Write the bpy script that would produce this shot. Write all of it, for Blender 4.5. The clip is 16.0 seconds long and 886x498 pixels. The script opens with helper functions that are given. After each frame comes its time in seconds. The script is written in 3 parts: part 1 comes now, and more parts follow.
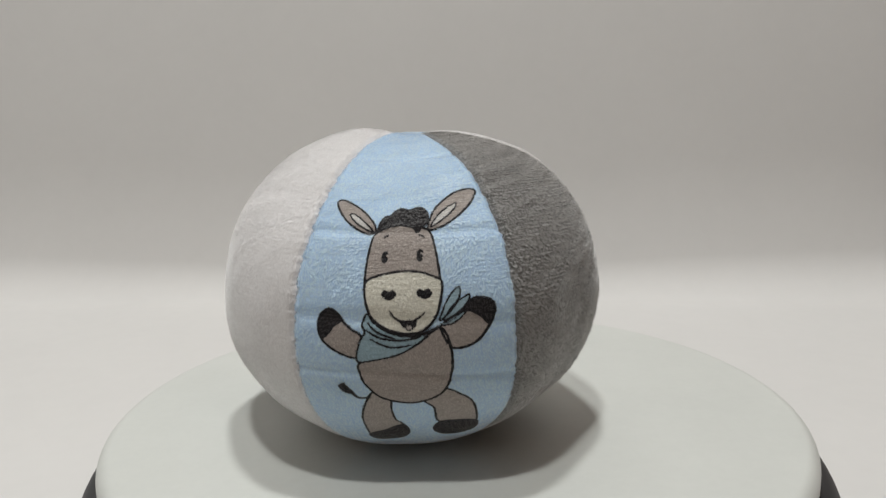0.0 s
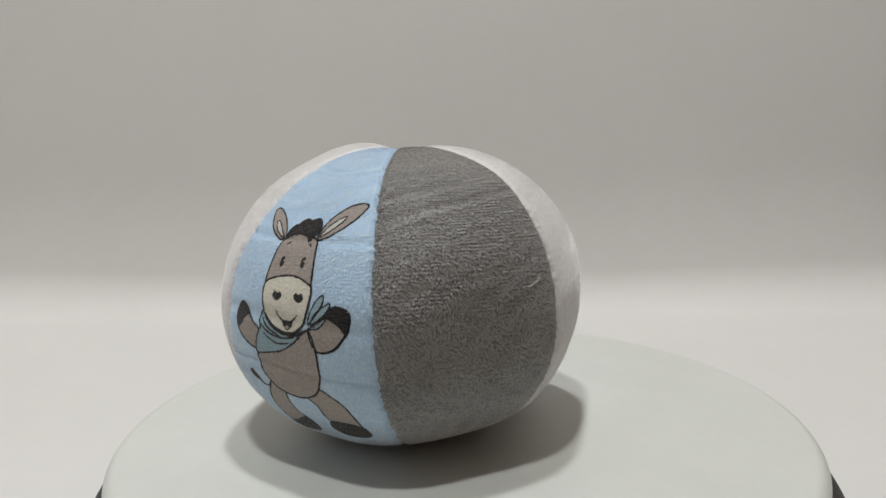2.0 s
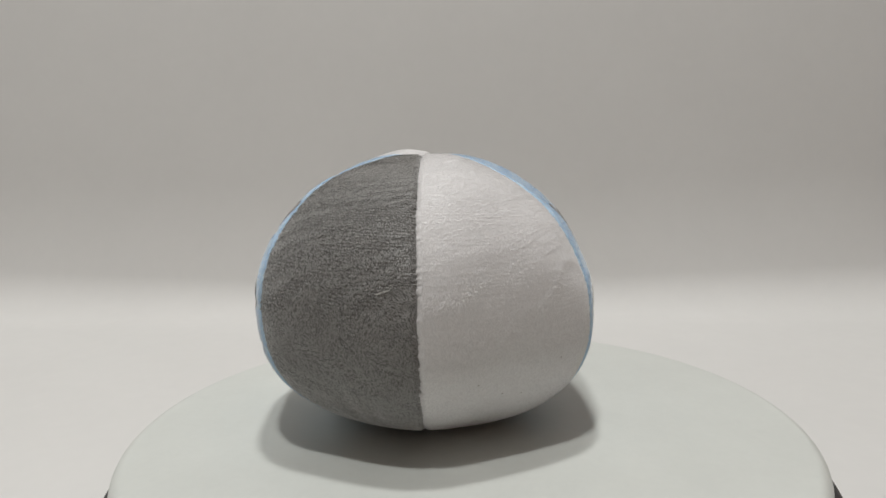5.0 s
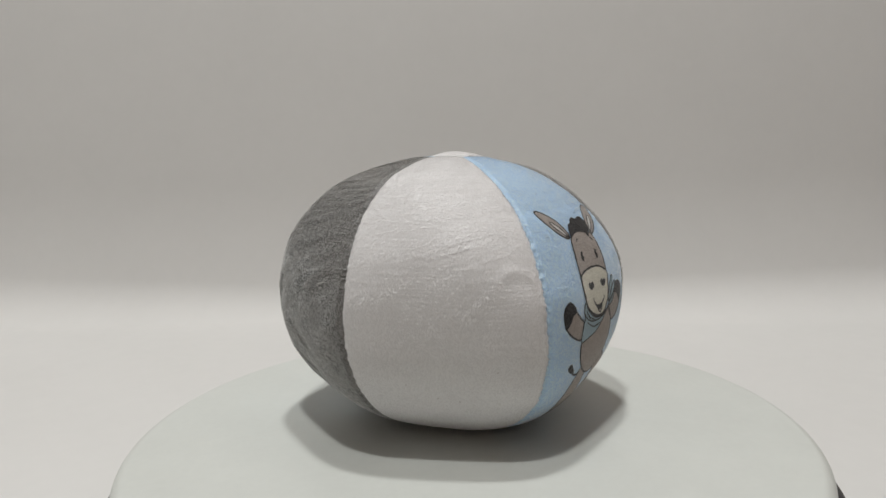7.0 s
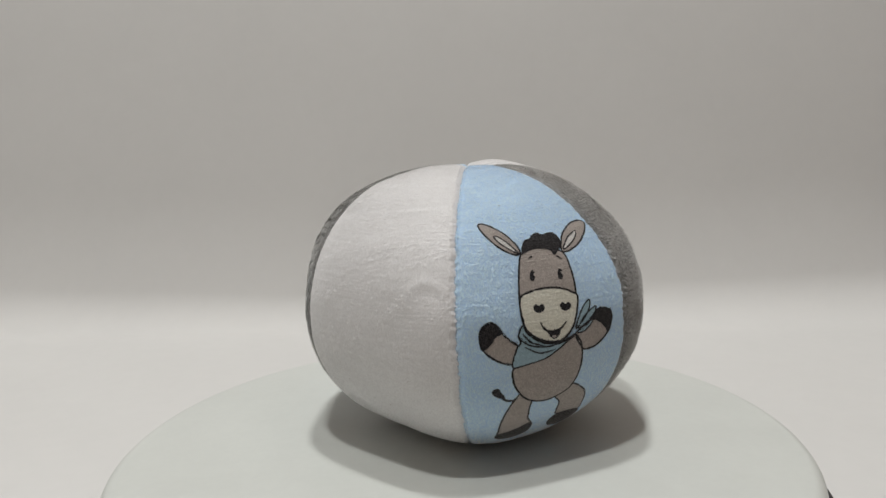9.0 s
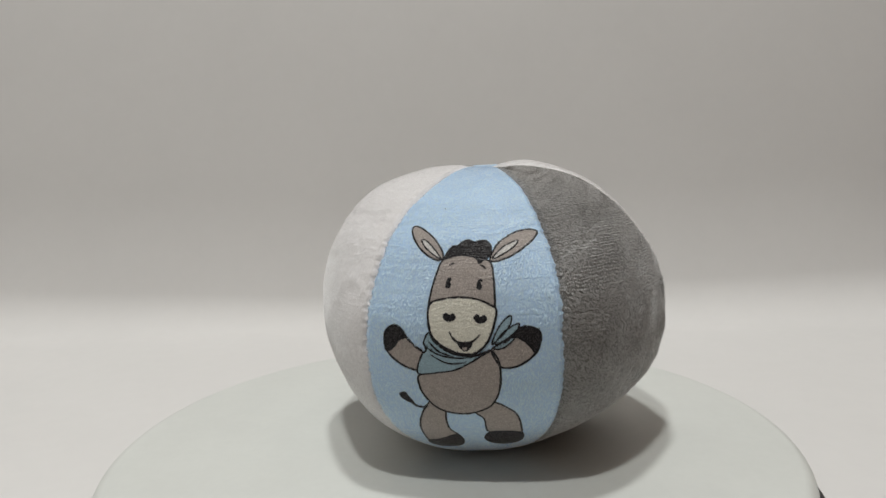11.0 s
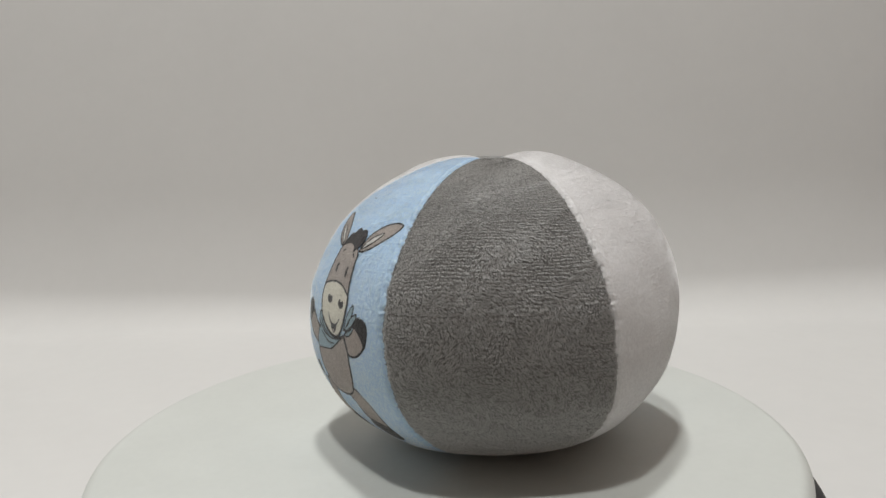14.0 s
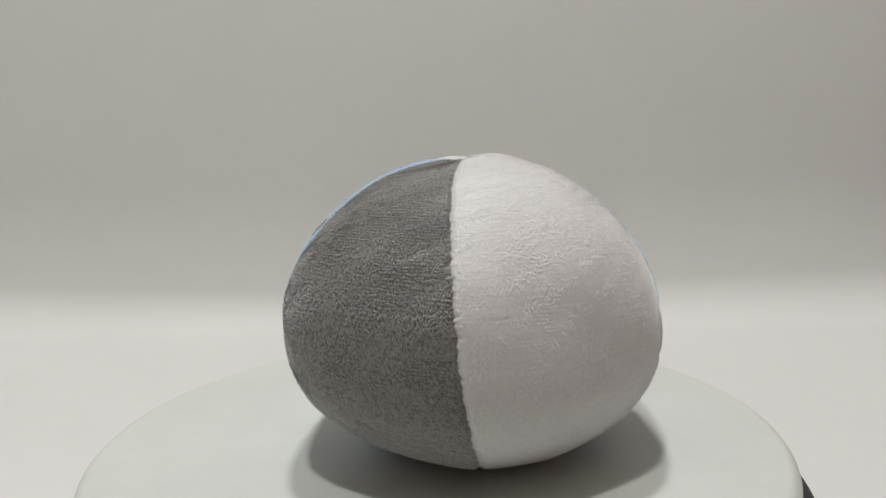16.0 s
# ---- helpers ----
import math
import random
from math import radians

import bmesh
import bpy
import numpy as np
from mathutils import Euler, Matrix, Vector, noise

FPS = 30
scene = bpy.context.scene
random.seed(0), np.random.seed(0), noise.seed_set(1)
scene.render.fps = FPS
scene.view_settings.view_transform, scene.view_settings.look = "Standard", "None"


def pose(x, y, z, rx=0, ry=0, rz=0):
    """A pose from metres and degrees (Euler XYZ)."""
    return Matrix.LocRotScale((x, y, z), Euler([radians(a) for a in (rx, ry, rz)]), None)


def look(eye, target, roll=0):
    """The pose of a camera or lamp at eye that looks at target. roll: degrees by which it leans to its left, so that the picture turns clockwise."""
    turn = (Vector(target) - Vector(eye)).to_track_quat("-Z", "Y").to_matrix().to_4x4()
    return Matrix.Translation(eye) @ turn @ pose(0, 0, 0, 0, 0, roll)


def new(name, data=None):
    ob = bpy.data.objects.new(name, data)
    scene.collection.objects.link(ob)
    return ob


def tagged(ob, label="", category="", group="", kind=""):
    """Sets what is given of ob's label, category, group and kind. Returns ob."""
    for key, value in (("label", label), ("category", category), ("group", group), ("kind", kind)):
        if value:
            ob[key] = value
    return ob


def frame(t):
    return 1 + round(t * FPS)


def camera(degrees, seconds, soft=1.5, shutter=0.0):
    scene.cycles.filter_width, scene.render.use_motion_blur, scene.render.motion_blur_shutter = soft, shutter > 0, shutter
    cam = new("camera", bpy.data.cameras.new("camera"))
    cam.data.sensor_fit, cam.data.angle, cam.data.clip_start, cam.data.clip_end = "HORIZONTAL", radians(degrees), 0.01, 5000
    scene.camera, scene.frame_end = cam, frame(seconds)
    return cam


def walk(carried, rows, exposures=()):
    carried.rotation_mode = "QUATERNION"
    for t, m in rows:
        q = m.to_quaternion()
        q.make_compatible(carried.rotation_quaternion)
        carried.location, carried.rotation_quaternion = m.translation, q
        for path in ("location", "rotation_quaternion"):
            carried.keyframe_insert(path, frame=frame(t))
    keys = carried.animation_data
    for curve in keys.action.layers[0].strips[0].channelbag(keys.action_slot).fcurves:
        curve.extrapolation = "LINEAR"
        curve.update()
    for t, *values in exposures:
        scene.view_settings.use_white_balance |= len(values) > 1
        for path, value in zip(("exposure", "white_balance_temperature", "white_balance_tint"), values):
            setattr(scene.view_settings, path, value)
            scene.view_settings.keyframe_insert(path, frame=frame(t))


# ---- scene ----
SPIN = 16.722  # degrees a second, clockwise seen from above

cam = camera(63.18, 16.0)

# seconds, x, y, z, turn, tilt, lean
PATH = [
    (0.0, 0.0013, -0.2642, 0.1048, 1.110, -9.965, -0.569), (0.5, -0.0009, -0.2646, 0.1060, 1.141, -9.837, -0.682),
    (1.0, -0.0008, -0.2635, 0.1063, 0.974, -9.633, -0.747), (1.5, -0.0016, -0.2633, 0.1068, 0.967, -9.334, -0.799),
    (2.0, -0.0018, -0.2634, 0.1066, 0.934, -9.199, -0.789), (2.5, -0.0024, -0.2630, 0.1069, 1.009, -9.059, -0.793),
    (3.0, -0.0022, -0.2632, 0.1073, 1.112, -9.017, -0.756), (3.5, -0.0020, -0.2629, 0.1072, 1.123, -9.136, -0.745),
    (4.0, -0.0020, -0.2637, 0.1080, 1.174, -9.112, -0.688), (6.5, -0.0019, -0.2645, 0.1093, 1.244, -8.919, -0.887),
    (7.0, -0.0018, -0.2638, 0.1092, 1.288, -8.851, -1.015), (7.5, -0.0017, -0.2634, 0.1095, 1.286, -8.760, -1.065),
    (8.0, -0.0012, -0.2633, 0.1098, 1.147, -8.537, -1.124), (8.5, -0.0009, -0.2635, 0.1095, 1.019, -8.314, -1.218),
    (9.0, -0.0002, -0.2633, 0.1092, 0.813, -8.178, -1.329), (11.5, 0.0003, -0.2629, 0.1097, 0.086, -8.252, -1.433),
    (12.0, 0.0006, -0.2627, 0.1093, -0.057, -8.289, -1.484), (12.5, 0.0005, -0.2615, 0.1079, -0.100, -8.329, -1.564),
    (13.0, 0.0010, -0.2616, 0.1070, -0.113, -8.350, -1.563), (13.5, 0.0011, -0.2622, 0.1064, -0.013, -8.272, -1.561),
    (14.0, 0.0016, -0.2625, 0.1059, 0.072, -8.171, -1.564), (14.5, 0.0023, -0.2632, 0.1055, 0.187, -8.157, -1.517),
    (15.0, 0.0034, -0.2636, 0.1055, 0.187, -8.098, -1.426), (15.5, 0.0042, -0.2641, 0.1054, 0.221, -8.090, -1.313),
    (16.0, 0.0050, -0.2645, 0.1054, 0.270, -8.048, -1.197),
]
walk(cam, [(t, pose(x, y, z, 90 + tilt, 0, turn) @ pose(0, 0, 0, 0, 0, lean)) for t, x, y, z, turn, tilt, lean in PATH],
     exposures=[(0.0, -0.02), (3.0, -0.03), (5.0, -0.06), (6.5, -0.08), (9.0, -0.08), (11.5, -0.04), (13.0, -0.01), (16.0, -0.01)])

# ---- light: two small ceiling lamps high over the table ----
world = bpy.data.worlds.new("room")
world.use_nodes = True
world.node_tree.nodes["Background"].inputs["Color"].default_value = (0.9, 0.93, 1.0, 1)
world.node_tree.nodes["Background"].inputs["Strength"].default_value = 0.02
scene.world = world
scene.view_settings.exposure = 0.0


def lamp(name, x, y, z, w, d, watts, colour):
    data = bpy.data.lights.new(name, "AREA")
    data.shape, data.size, data.size_y, data.energy, data.color = "RECTANGLE", w, d, watts, colour
    ob = new(name, data)
    ob.matrix_world = look((x, y, z), (x, y, 0))
    return ob


lamp("lamp_rear", -0.04, 0.10, 2.20, 0.15, 0.12, 19.9, (0.985, 1.0, 0.976))
lamp("lamp_front", -0.20, -0.62, 2.20, 0.15, 0.12, 19.9, (0.985, 1.0, 0.976))


# ---- materials ----
def nodes_of(name, rough, metal=0.0):
    m = bpy.data.materials.new(name)
    m.use_nodes = True
    nt = m.node_tree
    bsdf = nt.nodes["Principled BSDF"]
    bsdf.inputs["Roughness"].default_value = rough
    bsdf.inputs["Metallic"].default_value = metal
    return m, nt, bsdf


def mapped_noise(nt, scale, size, detail=3.0, rough=0.6):
    coord = nt.nodes.new("ShaderNodeTexCoord")
    mapping = nt.nodes.new("ShaderNodeMapping")
    mapping.inputs["Scale"].default_value = scale
    tex = nt.nodes.new("ShaderNodeTexNoise")
    tex.inputs["Scale"].default_value = size
    tex.inputs["Detail"].default_value = detail
    tex.inputs["Roughness"].default_value = rough
    nt.links.new(coord.outputs["Object"], mapping.inputs["Vector"])
    nt.links.new(mapping.outputs["Vector"], tex.inputs["Vector"])
    return tex


def varied(nt, fac, low, high, colour, lo=0.35, hi=0.65):
    ramp = nt.nodes.new("ShaderNodeValToRGB")
    ramp.color_ramp.elements[0].position, ramp.color_ramp.elements[1].position = lo, hi
    ramp.color_ramp.elements[0].color = (*[c * low for c in colour], 1)
    ramp.color_ramp.elements[1].color = (*[min(1, c * high) for c in colour], 1)
    nt.links.new(fac, ramp.inputs["Fac"])
    return ramp


def maths(nt, op, a, b):
    n = nt.nodes.new("ShaderNodeMath")
    n.operation = op
    for i, v in enumerate((a, b)):
        if isinstance(v, (int, float)):
            n.inputs[i].default_value = v
        else:
            nt.links.new(v, n.inputs[i])
    return n.outputs[0]


def plush(name, colour, low=0.84, high=1.1, relief=0.4, sheen=0.3, rows_depth=0.16):
    """Short-pile velour: fine wavy rows of nap, fibres, brushed patches."""
    m, nt, bsdf = nodes_of(name, 0.88)
    coord = nt.nodes.new("ShaderNodeTexCoord")
    wave = nt.nodes.new("ShaderNodeTexWave")
    wave.wave_type, wave.bands_direction = "BANDS", "Z"
    for key, value in (("Scale", 215.0), ("Distortion", 4.0), ("Detail", 2.0), ("Detail Scale", 0.75), ("Detail Roughness", 0.6)):
        wave.inputs[key].default_value = value
    nt.links.new(coord.outputs["Object"], wave.inputs["Vector"])
    streak = mapped_noise(nt, (1, 1, 3.4), 330, 3.0, 0.6)
    fibre = mapped_noise(nt, (1, 1, 1.5), 1250, 3.0, 0.75)
    patch = mapped_noise(nt, (1, 1, 1.7), 42, 4.0, 0.6)
    brushed = nt.nodes.new("ShaderNodeMapRange")
    brushed.inputs["From Min"].default_value, brushed.inputs["From Max"].default_value = 0.40, 0.60
    nt.links.new(patch.outputs["Fac"], brushed.inputs["Value"])
    depth = maths(nt, "MULTIPLY", rows_depth, maths(nt, "ADD", 0.12, maths(nt, "MULTIPLY", brushed.outputs["Result"], 0.6)))
    lines = maths(nt, "MULTIPLY", maths(nt, "POWER", wave.outputs["Fac"], 0.6), depth)
    pile = maths(nt, "ADD", maths(nt, "MULTIPLY", streak.outputs["Fac"], 0.75), maths(nt, "MULTIPLY", fibre.outputs["Fac"], 0.75))
    mix = maths(nt, "ADD", maths(nt, "MULTIPLY", lines, 0.30), maths(nt, "ADD", maths(nt, "MULTIPLY", pile, 0.62), maths(nt, "MULTIPLY", patch.outputs["Fac"], 0.15)))
    ramp = varied(nt, mix, low, high, colour, 0.44, 0.84)
    nt.links.new(ramp.outputs["Color"], bsdf.inputs["Base Color"])
    height = maths(nt, "ADD", maths(nt, "MULTIPLY", lines, 0.9), maths(nt, "ADD", pile, maths(nt, "MULTIPLY", patch.outputs["Fac"], 0.4)))
    bump = nt.nodes.new("ShaderNodeBump")
    bump.inputs["Strength"].default_value = relief
    bump.inputs["Distance"].default_value = 0.0008
    nt.links.new(height, bump.inputs["Height"])
    nt.links.new(bump.outputs["Normal"], bsdf.inputs["Normal"])
    bsdf.inputs["Sheen Weight"].default_value = sheen
    bsdf.inputs["Sheen Roughness"].default_value = 0.45
    bsdf.inputs["Specular IOR Level"].default_value = 0.12
    return m


def fibres(name, colour, spread=0.22, sheen=0.3):
    """Single pile fibres, each a little lighter or darker than the next."""
    m, nt, bsdf = nodes_of(name, 0.45)
    geo = nt.nodes.new("ShaderNodeNewGeometry")
    ramp = varied(nt, geo.outputs["Random Per Island"], 1 - spread, 1 + spread, colour, 0.0, 1.0)
    nt.links.new(ramp.outputs["Color"], bsdf.inputs["Base Color"])
    bsdf.inputs["Sheen Weight"].default_value = min(1.0, sheen)
    bsdf.inputs["Sheen Roughness"].default_value = 0.45
    bsdf.inputs["Specular IOR Level"].default_value = 0.45
    glow = nt.nodes.new("ShaderNodeBsdfTranslucent")
    nt.links.new(ramp.outputs["Color"], glow.inputs["Color"])
    both = nt.nodes.new("ShaderNodeMixShader")
    both.inputs["Fac"].default_value = 0.05
    nt.links.new(bsdf.outputs["BSDF"], both.inputs[1])
    nt.links.new(glow.outputs["BSDF"], both.inputs[2])
    fuzz = nt.nodes.new("ShaderNodeBsdfSheen")
    fuzz.inputs["Color"].default_value = (*[0.45 * sheen * (0.35 + 0.65 * (1 - c)) for c in colour], 1)
    fuzz.inputs["Roughness"].default_value = 0.35
    total = nt.nodes.new("ShaderNodeAddShader")
    nt.links.new(both.outputs["Shader"], total.inputs[0])
    nt.links.new(fuzz.outputs["BSDF"], total.inputs[1])
    nt.links.new(total.outputs["Shader"], nt.nodes["Material Output"].inputs["Surface"])
    return m


def plain(name, colour, rough, size=60, low=0.94, high=1.05, relief=0.05, distance=0.0004, spec=0.5):
    m, nt, bsdf = nodes_of(name, rough)
    big = mapped_noise(nt, (1, 1, 1), size, 4.0, 0.6)
    fine = mapped_noise(nt, (1, 1, 1), size * 14, 3.0, 0.6)
    ramp = varied(nt, maths(nt, "ADD", maths(nt, "MULTIPLY", big.outputs["Fac"], 0.7), maths(nt, "MULTIPLY", fine.outputs["Fac"], 0.3)), low, high, colour)
    nt.links.new(ramp.outputs["Color"], bsdf.inputs["Base Color"])
    bump = nt.nodes.new("ShaderNodeBump")
    bump.inputs["Strength"].default_value = relief
    bump.inputs["Distance"].default_value = distance
    nt.links.new(fine.outputs["Fac"], bump.inputs["Height"])
    nt.links.new(bump.outputs["Normal"], bsdf.inputs["Normal"])
    bsdf.inputs["Specular IOR Level"].default_value = spec
    return m


BLUE = plush("blue_velour", (0.55, 0.745, 0.985), 0.92, 1.05, 0.15)
# grey cover is darker than its pile: shade between fibres put into the colour
GREY = plush("grey_velour", (0.225, 0.22, 0.214), 0.72, 1.16, 0.45, 0.4, 0.3)
WHITE = plush("white_velour", (0.85, 0.835, 0.84), 0.95, 1.03, 0.15)
TAUPE = plush("printed_taupe", (0.45, 0.40, 0.37), 0.82, 1.12)
CREAM = plush("printed_cream", (0.78, 0.76, 0.67), 0.88, 1.08)
INK = plush("printed_black", (0.016, 0.015, 0.018), 0.7, 1.6)
HOOF = plush("printed_charcoal", (0.022, 0.020, 0.022), 0.7, 1.6)
SCARF = plush("printed_scarf_blue", (0.37, 0.51, 0.59), 0.85, 1.1)
PALE = plush("printed_pale_grey", (0.68, 0.67, 0.65), 0.88, 1.08)
PILE = {
    BLUE: fibres("blue_pile", (0.625, 0.80, 1.0), 0.13, 1.0), GREY: fibres("grey_pile", (0.338, 0.330, 0.322), 0.17, 1.05),
    WHITE: fibres("white_pile", (0.92, 0.905, 0.91), 0.04, 0.9), TAUPE: fibres("taupe_pile", (0.50, 0.445, 0.415), 0.16),
    CREAM: fibres("cream_pile", (0.86, 0.84, 0.75), 0.10), INK: fibres("black_pile", (0.027, 0.025, 0.029), 0.5),
    HOOF: fibres("charcoal_pile", (0.035, 0.031, 0.034), 0.5), SCARF: fibres("scarf_pile", (0.40, 0.55, 0.63), 0.15),
    PALE: fibres("pale_pile", (0.80, 0.79, 0.77), 0.10),
}
THREAD = plain("white_thread", (0.8, 0.79, 0.76), 0.7, 400)
STITCH_BLUE = plain("blue_thread", (0.42, 0.50, 0.62), 0.8, 400)
STITCH_WHITE = plain("pale_thread", (0.34, 0.335, 0.335), 0.8, 400)
STITCH_GREY = plain("grey_thread", (0.20, 0.21, 0.24), 0.8, 400)
DISC = plain("white_plastic", (0.61, 0.625, 0.60), 0.42, 25, 0.97, 1.03, 0.03)
BASE = plain("black_plastic", (0.030, 0.030, 0.032), 0.6, 40, 0.85, 1.15, 0.06)
SHEET = plain("white_backdrop_sheet", (0.672, 0.662, 0.652), 0.75, 6, 0.98, 1.02, 0.03)
SIDE = plain("warm_wall_paint", (0.52, 0.505, 0.485), 0.7, 6, 0.97, 1.03, 0.03)
# brown for two added, unseen walls: cuts and warms the bounced light
BROWN = plain("brown_fill_cut", (0.20, 0.145, 0.115), 0.7, 6, 0.95, 1.05, 0.03)
ROOF = plain("roof_lining", (0.66, 0.65, 0.64), 0.8, 6, 0.97, 1.03, 0.03)
# tone of the unseen table top, set dark to limit upward bounce
ROOM = plain("dark_bounce_cut", (0.21, 0.195, 0.18), 0.85, 5, 0.95, 1.05, 0.03)


# ---- mesh helpers ----
def finish(name, verts, faces, material, smooth=True):
    me = bpy.data.meshes.new(name)
    me.from_pydata(verts, [], faces)
    me.validate()
    if smooth:
        me.polygons.foreach_set("use_smooth", [True] * len(me.polygons))
    me.materials.append(material)
    me.update()
    return me


def part(name, me, parent, label=""):
    ob = new(name, me)
    ob.parent = parent
    return tagged(ob, label)


def lathe(name, profile, material, steps=192):
    """A turned body: profile of (radius, z) from the axis on top to the axis below."""
    verts, faces = [], []
    for r, z in profile:
        for i in range(steps):
            a = 2 * math.pi * i / steps
            verts.append((r * math.cos(a), r * math.sin(a), z))
    for j in range(len(profile) - 1):
        for i in range(steps):
            k = (i + 1) % steps
            faces.append((j * steps + i, (j + 1) * steps + i, (j + 1) * steps + k, j * steps + k))
    faces.append(tuple(range(steps)))
    faces.append(tuple(reversed(range((len(profile) - 1) * steps, len(profile) * steps))))
    return finish(name, verts, faces, material)


def slab(name, x0, y0, z0, x1, y1, z1, material):
    v = [(x, y, z) for z in (z0, z1) for y in (y0, y1) for x in (x0, x1)]
    f = [(0, 2, 3, 1), (4, 5, 7, 6), (0, 1, 5, 4), (2, 6, 7, 3), (0, 4, 6, 2), (1, 3, 7, 5)]
    return new(name, finish(name, v, f, material, False))


# ---- a backdrop sheet that sweeps from the table up the back ----
FLOOR_Z, BACK_Y, HALF, TOP = -0.058, 0.45, 0.72, 0.80
FRONT_Y, RIGHT = -0.20, 0.50


def sheet_profile(x):
    """Flat on the table, a bend up to a steep lean, wider away from the middle, then slowly upright."""
    bend, steep = 0.036 + 0.05 * max(0.0, abs(x + 0.05) - 0.05), radians(76)
    start = BACK_Y - 0.034 - bend
    line = [(FRONT_Y + (start - FRONT_Y) * i / 12, FLOOR_Z) for i in range(12)]
    for i in range(25):
        a = steep * i / 24
        line.append((start + bend * math.sin(a), FLOOR_Z + bend - bend * math.cos(a)))
    for i in range(1, 17):
        a = steep + (radians(88.5) - steep) * i / 16
        y, z = line[-1]
        line.append((y + 0.006 * math.cos(a), z + 0.006 * math.sin(a)))
    for i in range(1, 13):
        a = radians(88.5 - 7.0 * i / 12)
        y, z = line[-1]
        line.append((y + 0.028 * math.cos(a), z + 0.028 * math.sin(a)))
    y, z = line[-1]
    return line + [(y + 0.149 * (TOP - z) * i / 6, z + (TOP - z) * i / 6) for i in range(1, 7)]


def backdrop_sheet():
    cols = 36
    across = [-HALF + (HALF + RIGHT) * c / cols for c in range(cols + 1)]
    lines = [sheet_profile(x) for x in across]
    verts, faces = [], []
    for layer in (0.0, 0.004):
        for row in zip(*lines):
            for x, (y, z) in zip(across, row):
                verts.append((x, y + (layer if z > FLOOR_Z + 0.02 else 0), z - (layer if z <= FLOOR_Z + 0.02 else 0)))
    line = lines[0]
    n, w = len(line), cols + 1
    for j in range(n - 1):
        for c in range(cols):
            a = j * w + c
            faces.append((a, a + 1, a + w + 1, a + w))
            b = n * w + a
            faces.append((b, b + w, b + w + 1, b + 1))
    return tagged(new("backdrop", finish("backdrop", verts, faces, SHEET)), "plain white photo backdrop sheet sweeping up from the floor", "backdrop", kind="structure")


backdrop_sheet()
# out of view; its dark tone is added to cut fill from low in front
tagged(slab("floor", -1.30, -2.00, FLOOR_Z - 0.10, 0.60, 1.00, FLOOR_Z - 0.006, ROOM), "unseen table top under the backdrop sheet, dark to cut bounced light", "floor", kind="structure")
tagged(slab("wall_left", -1.40, -2.00, FLOOR_Z - 0.10, -1.30, 1.00, 2.30, SIDE), "plain warm white room wall", "wall", kind="structure")
# added just out of view; dims and warms the sheet's right edge
tagged(slab("dim_wall_right", 0.505, -2.00, FLOOR_Z - 0.005, 0.60, 1.00, 2.30, BROWN), "unseen brown wall added to darken and warm the sheet's right edge", "wall", kind="structure")
tagged(slab("wall_back", -1.40, 1.00, FLOOR_Z - 0.10, 0.60, 1.10, 2.30, SIDE), "plain warm white room wall", "wall", kind="structure")
# unseen; brown only to keep fill off the front of the ball
tagged(slab("dim_wall_front", -1.40, -2.10, FLOOR_Z - 0.10, 0.60, -2.00, 2.30, BROWN), "unseen brown wall added behind the camera to dim and warm the fill", "wall", kind="structure")
tagged(slab("ceiling", -1.40, -2.10, 2.30, 0.60, 1.10, 2.40, ROOF), "plain white ceiling", "ceiling", kind="structure")


# ---- turntable ----
def turntable():
    thing = tagged(new("turntable"), "white round motorised turntable on a black base", "turntable")
    thing.location = (0.0008, 0, FLOOR_Z)
    thing.rotation_euler = (0, radians(-0.7), 0)  # the table is not quite level
    up = -FLOOR_Z
    prof = [(0.0005, up), (0.06, up), (0.1215, up)]
    prof += [(0.1215 + 0.0045 * math.sin(a), up - 0.0045 + 0.0045 * math.cos(a)) for a in [math.pi / 2 * i / 8 for i in range(1, 9)]]
    prof += [(0.1260, up - 0.0075), (0.1252, up - 0.0088), (0.0005, up - 0.0088)]
    disc = part("disc", lathe("disc", prof, DISC), thing, "glossy white turning disc with a rounded rim")
    base = [(0.0005, up - 0.0092), (0.1255, up - 0.0092)]
    base += [(0.1256 + 0.0118 * math.sin(a), 0.014 + (up - 0.0245) * math.cos(a)) for a in [math.pi / 2 * (0.04 + 0.96 * i / 16) for i in range(17)]]
    base += [(0.1376, 0.002), (0.1366, 0.0), (0.0005, 0.0)]
    part("base", lathe("base", base, BASE), thing, "matt black flared base")
    return thing, disc


# ---- plush ball ----
BALL_X, BALL_Y, BALL_Z = -0.01511, -0.01297, 0.04690
WIDE, UPPER, LOWER = 0.06290, 0.05808, 0.05208
POWER_UP, POWER_DOWN = 0.9180, 0.9531
SCALLOP = (0.0215, -0.0142, 0.0146)  # at the girth, the top and the bottom
# bearing of each seam at the girth, its drift for each degree of height, and a further drift below the girth
SEAMS = ((55.0, -0.03, 0.0), (110.9, 0.015, -0.07), (172.3, -0.085, -0.025), (243.0, 0.0, 0.0), (299.4, -0.03, -0.05), (353.6, -0.01, 0.0))
# local swellings of the cover: bearing, height angle, their spreads, and height in millimetres
SWELLS = (
    (176, 12, 14, 28, 2.4), (45, -12, 17, 24, 1.3), (296, 48, 18, 14, 1.2), (300, -18, 12, 18, 0.8),
    (2, 48, 16, 12, 0.8), (116, 32, 11, 15, -0.7), (89, 22, 9, 32, 0.6), (24, 68, 24, 12, 1.2),
    (207, 74, 26, 11, 1.3), (141, 76, 24, 10, -1.4), (312, 24, 26, 32, 1.1),
)
